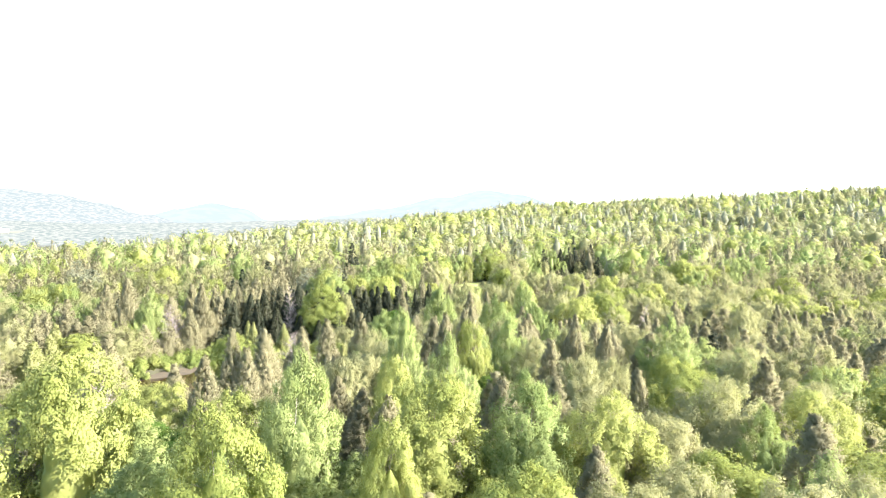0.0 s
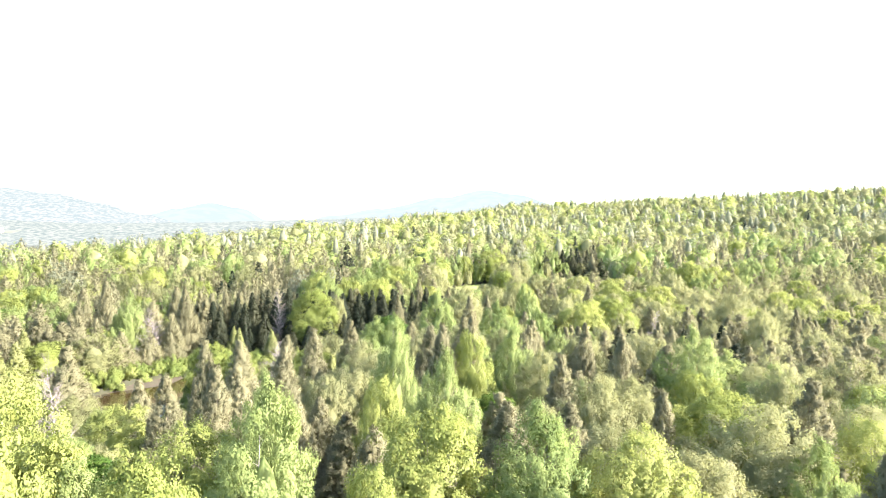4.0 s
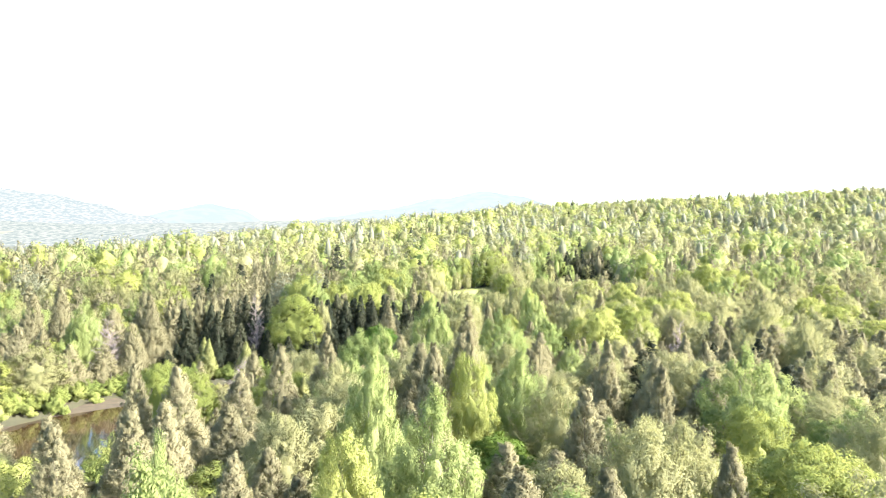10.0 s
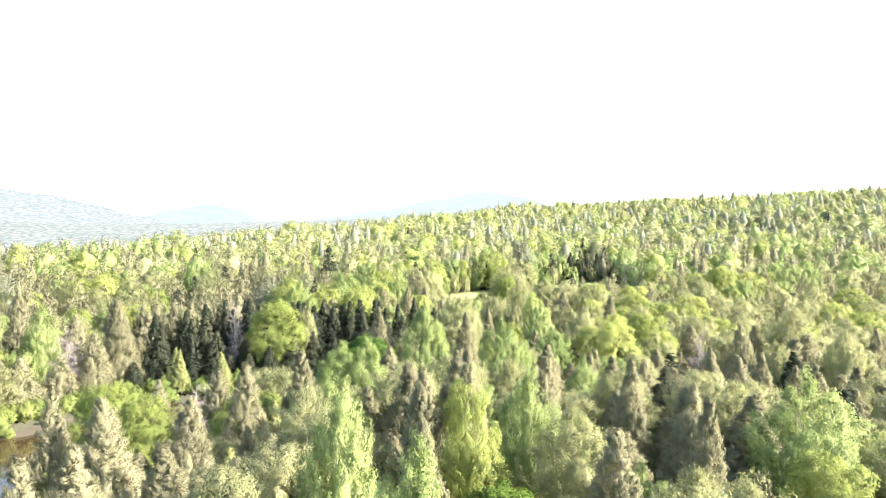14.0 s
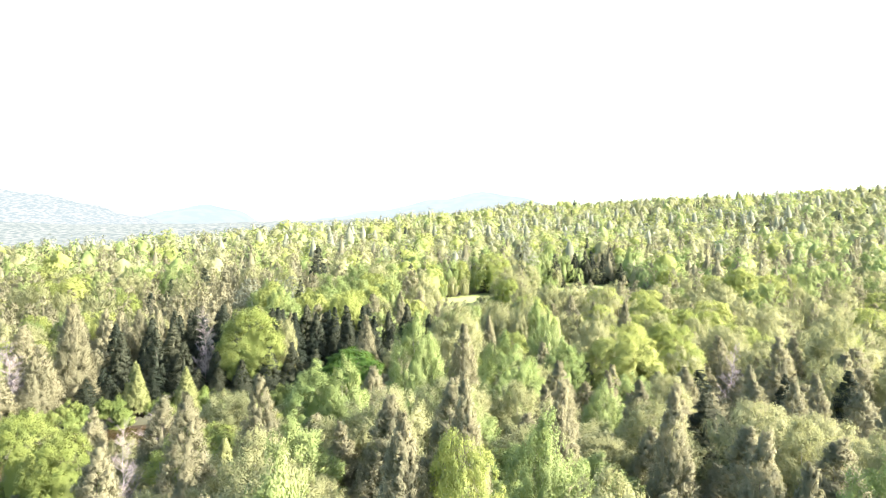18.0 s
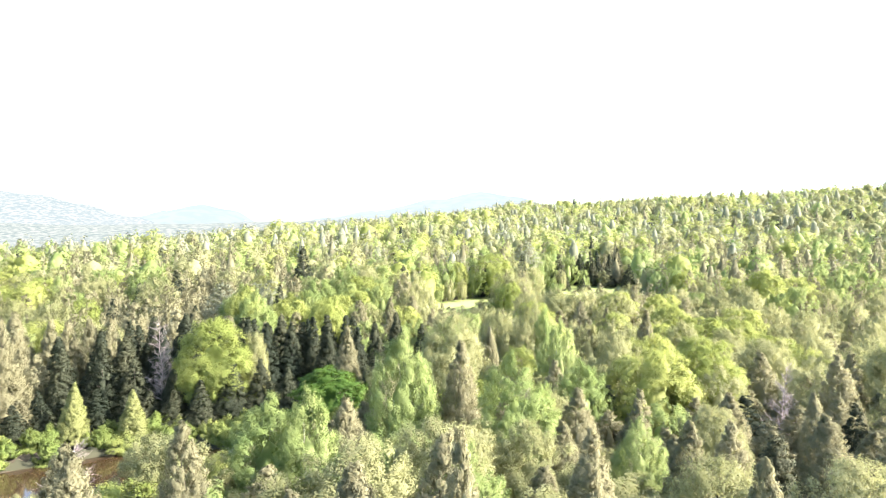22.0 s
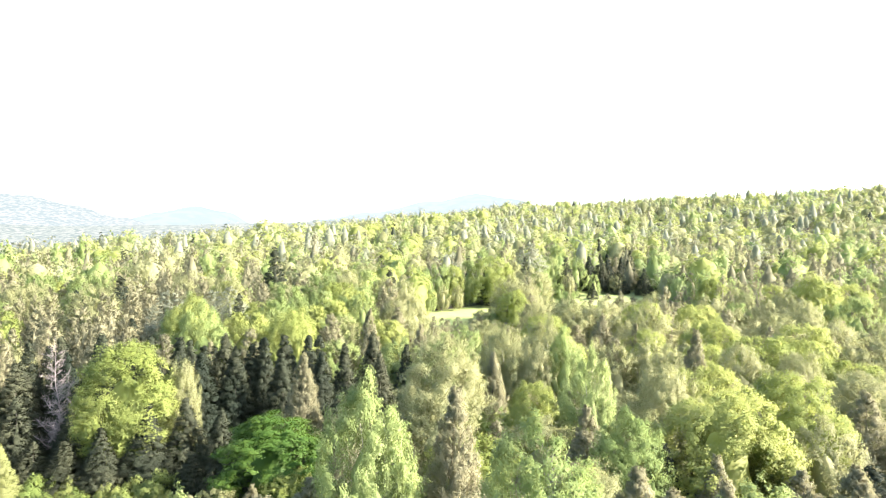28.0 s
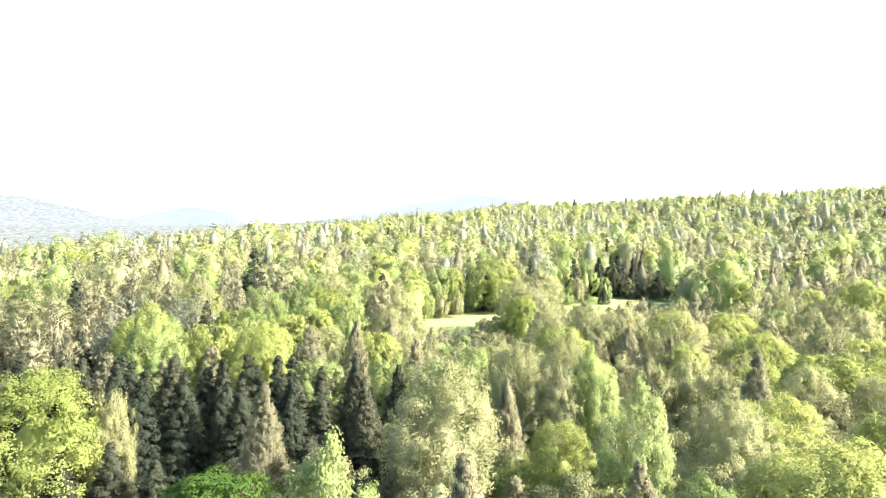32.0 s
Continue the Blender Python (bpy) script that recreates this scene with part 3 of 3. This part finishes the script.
def choose(x, y, r):
    """The kind of tree that grows here: patches of conifers and broadleaves."""
    k = noise.noise((x * 0.022, y * 0.022, 3)) + 0.5 * noise.noise((x * 0.06, y * 0.06, 8))
    # far mix leans to the pale birch and pine, standing in for haze
    if y > 420:
        return r.choices(("maple", "aspen", "birch", "spruce", "pine", "cedar"), (2.5, 3, 6, 0.3, 3, 1 + 4 * max(0, k)))[0]
    if -66 < x < -28 and 168 < y <= 197:
        return "spruce"
    if -66 < x < 0 and 180 < y < 224:
        return r.choices(("spruce", "cedar"), (7, 1))[0]
    if y < 102 and x > 14:
        return r.choices(("maple", "birch", "aspen", "cedar"), (3, 3, 1, 2))[0]
    if y < 178 and x > 22:
        return r.choices(("cedar", "birch", "aspen", "spruce"), (7, 2.5, 0.8, 0.8))[0]
    if 75 < y < 160 and x < -15:
        return r.choices(("cedar", "birch", "maple", "larch"), (5, 2.5, 1, 1.2))[0]
    if 178 < y < 235 and x > 28:
        return r.choices(("maple", "birch", "cedar"), (3, 4, 2.5))[0]
    if 100 < y < 178 and abs(x) < 23:
        return r.choices(("cedar", "birch", "aspen"), (4, 3, 2))[0]
    if 235 <= y < 300 and x > 0:
        return r.choices(("birch", "cedar", "maple", "aspen"), (4, 4, 1, 1))[0]
    if k > 0.05:
        return r.choices(("cedar", "spruce", "birch", "pine"), (6, 0.5 * (y > 150), 1.5, 0.6 * (y > 235)))[0]
    if k > -0.15:
        return r.choices(("cedar", "birch", "aspen", "maple"), (4, 3, 3, 2))[0]
    return r.choices(("maple", "aspen", "birch", "beech", "cedar"), (4, 4, 3, 1, 2))[0]


fill = random.Random(21)
grown = []


def grow(tries, near, far, crown, tall):
    """Scatter trees between two distances until no more fit."""
    for _ in range(tries):
        y = math.sqrt(fill.uniform(near * near, far * far))
        x = fill.uniform(-1, 1) * (0.76 * y + 12)
        if y > 400:
            u = x / y
            reach = 0
            for a, b in zip(RIDGE, RIDGE[1:]):
                if a[0] <= u <= b[0]:
                    reach = 1.08 * (a[1] + (b[1] - a[1]) * (u - a[0]) / (b[0] - a[0]))
            if y > reach:
                continue
        kind = choose(x, y, fill)
        h, w = SIZE[kind]
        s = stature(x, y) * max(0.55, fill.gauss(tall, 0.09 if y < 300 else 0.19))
        w *= (0.4 + 0.6 * s) * fill.uniform(0.8, 1.15) * crown
        if open_ground(x, y) or crowded(x, y, w * 0.5):
            continue
        settle(x, y, w * 0.5)
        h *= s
        if y < 215:
            # kept lower beside the placed trees, so that the camera sees those
            near_known = any(abs(a - x) < 7 and abs(b - y) < 7 for a, b, r in placed)
            h = min(h, fill.gauss(18.8 if near_known else 22.4, 1.1) - land(x, y))
        grown.append((near_path(x, y), kind, x, y, h, w))


grow(46000, 20, 300, 1.0, 1.0)
grow(16000, 300, 430, 1.15, 1.0)
grow(30000, 430, 1060, 1.3, 0.97)
grown.sort()
single = {}
woods = {}
for d, kind, x, y, h, w in grown:
    single[kind] = single.get(kind, 0) + (y < 300)
    if y < 300 and single[kind] <= 290:
        tree(kind, x, y, h, w, 0 if d < 46 and y < 205 else 1)
    else:
        woods.setdefault((kind, 2 if y < 300 else 3 if y < 430 else 4), []).append((x, y, h, w))


def join(name, kind, items, shapes, label):
    """Trees that cannot be told apart singly, as one mesh."""
    out = []
    h0, w0 = SIZE[kind]
    for n_, (x, y, h, w) in enumerate(items):
        a = n_ * 2.4
        ca, sa, k = math.cos(a), math.sin(a), w / w0
        m = np.array(((ca * k, sa * k, 0), (-sa * k, ca * k, 0), (0, 0, h / h0)))
        q = shapes[n_ % len(shapes)]
        put = q @ m + np.array((x, y, land(x, y)))
        put[:, 4:] = q[:, 4:] @ np.array(((ca, sa, 0), (-sa, ca, 0), (0, 0, 1)))
        out.append(put)
    tagged(new(name, crown_mesh(name, np.concatenate(out), LEAF[kind])), label, "woods", kind="stuff")


for (kind, detail), items in woods.items():
    stand = LOOK[kind].split(" with")[0].replace(" tree", " trees")
    shapes = [crown_for(kind, detail) for _ in range(5)]
    join("middle_woods" if detail < 4 else "distant_woods", kind, items, shapes,
         ("dense stand of " + stand + " on the rising slope") if detail < 4 else ("distant hillside woods of " + stand))

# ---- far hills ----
# Glowing surface: distance haze painted as pale mottled colour, not lit by the sun.
def glowing_haze(name, colour_a, colour_b, strength, scale):
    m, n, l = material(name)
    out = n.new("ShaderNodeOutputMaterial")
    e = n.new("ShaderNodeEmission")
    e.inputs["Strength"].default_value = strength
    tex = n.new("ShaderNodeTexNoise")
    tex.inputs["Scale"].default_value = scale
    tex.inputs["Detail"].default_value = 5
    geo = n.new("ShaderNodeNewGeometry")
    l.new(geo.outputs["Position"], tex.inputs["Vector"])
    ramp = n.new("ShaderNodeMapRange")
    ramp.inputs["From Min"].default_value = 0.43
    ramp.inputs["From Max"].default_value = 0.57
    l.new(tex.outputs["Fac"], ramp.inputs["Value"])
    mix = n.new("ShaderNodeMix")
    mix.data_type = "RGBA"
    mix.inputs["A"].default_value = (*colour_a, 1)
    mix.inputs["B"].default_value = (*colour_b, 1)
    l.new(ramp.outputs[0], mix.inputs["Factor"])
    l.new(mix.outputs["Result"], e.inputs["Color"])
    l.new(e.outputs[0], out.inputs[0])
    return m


def hill(name, mat, depth, ridge, foot, label):
    """A far hill: its crest given as (sideways, height) shares of the distance; it slopes down towards us and away."""
    xs = spread(ridge[0][0], ridge[-1][0], 90, 1.0)
    bm = bmesh.new()
    rows = []
    for part_, (back, share) in enumerate(((-0.22, 0.0), (-0.14, 0.42), (-0.07, 0.78), (0.0, 1.0), (0.10, 0.5))):
        row = []
        for u in xs:
            for a, b in zip(ridge, ridge[1:]):
                if a[0] <= u <= b[0] + 1e-9:
                    t = smooth((u - a[0]) / (b[0] - a[0]))
                    crest = a[1] + t * (b[1] - a[1])
                    break
            d = depth * (1 + back)
            z0 = 40 + foot * depth
            z = z0 + (crest - foot) * depth * share
            z += depth * (0.0012 * noise.noise((u * 30, part_ * 3, 1)) + 0.0010 * noise.noise((u * 140, part_, 2))) * (share > 0)
            row.append(bm.verts.new((u * depth, d, z)))
        rows.append(row)
    for r0, r1 in zip(rows, rows[1:]):
        for i in range(len(xs) - 1):
            bm.faces.new((r0[i], r0[i + 1], r1[i + 1], r1[i])).smooth = True
    me = bpy.data.meshes.new(name)
    bm.to_mesh(me)
    bm.free()
    me.materials.append(mat)
    return tagged(new(name, me), label, "hill", kind="structure")


# farther hills glow paler and bluer, the haze being put into each colour
HAZE_NEAR = glowing_haze("painted_haze_near", (0.076, 0.090, 0.090), (0.126, 0.130, 0.124), 1.0, 0.10)
HAZE_MID = glowing_haze("painted_haze_mid", (0.088, 0.104, 0.110), (0.128, 0.132, 0.133), 1.0, 0.07)
HAZE_FAR = glowing_haze("painted_haze_far", (0.104, 0.122, 0.130), (0.114, 0.128, 0.135), 1.0, 0.012)
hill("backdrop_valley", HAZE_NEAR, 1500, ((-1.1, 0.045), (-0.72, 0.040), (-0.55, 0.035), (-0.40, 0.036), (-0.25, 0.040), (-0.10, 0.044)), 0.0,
     "far valley woods, haze painted as a pale glow")
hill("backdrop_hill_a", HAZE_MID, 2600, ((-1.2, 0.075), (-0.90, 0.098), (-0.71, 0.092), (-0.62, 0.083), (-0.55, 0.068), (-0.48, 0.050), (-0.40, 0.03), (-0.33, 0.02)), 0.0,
     "wooded hill, haze painted as a pale glow")
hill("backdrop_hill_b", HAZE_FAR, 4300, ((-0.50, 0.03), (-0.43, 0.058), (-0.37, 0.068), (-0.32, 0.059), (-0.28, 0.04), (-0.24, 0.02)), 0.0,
     "far hill, haze painted as a pale blue glow")
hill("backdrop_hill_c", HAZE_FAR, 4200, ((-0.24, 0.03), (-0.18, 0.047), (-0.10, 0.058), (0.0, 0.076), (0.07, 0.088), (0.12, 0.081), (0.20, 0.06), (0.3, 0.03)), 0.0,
     "far mountain behind the ridge, haze painted as a pale blue glow")

# ---- the farm in the valley ----
# the pasture glows as well, haze painted into its pale colour
PASTURE = glowing_haze("painted_haze_pasture", (0.118, 0.122, 0.100), (0.128, 0.130, 0.112), 1.0, 0.02)
bm = bmesh.new()
near_row, far_row = [], []
for i in range(25):
    u = -0.76 + 0.18 * i / 24
    lift = 1.2 * noise.noise((i * 0.4, 2, 0))
    near_row.append(bm.verts.new((u * 1500, 1500 * 0.845, 40 + 1500 * 0.0165 + lift)))
    far_row.append(bm.verts.new((u * 1500, 1500 * 0.868, 40 + 1500 * 0.0205 + 1.5 * lift)))
for i in range(24):
    bm.faces.new((near_row[i], near_row[i + 1], far_row[i + 1], far_row[i])).smooth = True
me = bpy.data.meshes.new("pasture")
bm.to_mesh(me)
bm.free()
me.materials.append(PASTURE)
tagged(new("pasture", me), "far valley pasture, haze painted as a pale glow", "field", kind="structure")

WHITEWASH = plain("white_boards", (0.70, 0.70, 0.68), (0.82, 0.82, 0.80), 0.6, 0.7, 0.2)
SLATES = plain("grey_roof", (0.16, 0.17, 0.18), (0.26, 0.27, 0.28), 0.5, 0.8, 0.3)


def farmhouse(x, y, z, wide, deep, eaves, ridge, turn):
    root = new("farmhouse")
    root.matrix_basis = pose(x, y, z, 0, 0, turn)
    tagged(root, "small white farmhouse with a grey gabled roof", "house", "farm buildings in the valley")
    a, b = wide / 2, deep / 2
    wall = bmesh.new()
    v = [wall.verts.new(p) for p in ((-a, -b, -3), (a, -b, -3), (a, b, -3), (-a, b, -3), (-a, -b, eaves), (a, -b, eaves), (a, b, eaves), (-a, b, eaves), (-a, 0, ridge), (a, 0, ridge))]
    for f in ((0, 1, 5, 4), (1, 2, 6, 9, 5), (2, 3, 7, 6), (3, 0, 4, 8, 7), (3, 2, 1, 0), (4, 5, 9, 8), (6, 7, 8, 9)):
        wall.faces.new([v[k] for k in f])
    roof = bmesh.new()
    a, b = a + 0.5, b + 0.6
    drop = 0.6 * (ridge - eaves) / b
    for sgn in (-1, 1):
        top = [roof.verts.new(p) for p in ((-a, sgn * b, eaves - drop + 0.35), (a, sgn * b, eaves - drop + 0.35), (a, 0, ridge + 0.35), (-a, 0, ridge + 0.35))]
        low_ = [roof.verts.new(q.co - Vector((0, 0, 0.25))) for q in top]
        roof.faces.new(top)
        roof.faces.new(low_)
        for k in range(4):
            roof.faces.new((top[k], top[(k + 1) % 4], low_[(k + 1) % 4], low_[k]))
    for name, bm_, mat in (("wall", wall, WHITEWASH), ("roof", roof, SLATES)):
        me_ = bpy.data.meshes.new(name)
        bm_.to_mesh(me_)
        bm_.free()
        me_.materials.append(mat)
        new(name, me_).parent = root


farmhouse(-905, 1284, 66.5, 14, 9, 5.5, 9.0, 20)
farmhouse(-948, 1286, 66.8, 22, 11, 6.0, 10.5, -10)
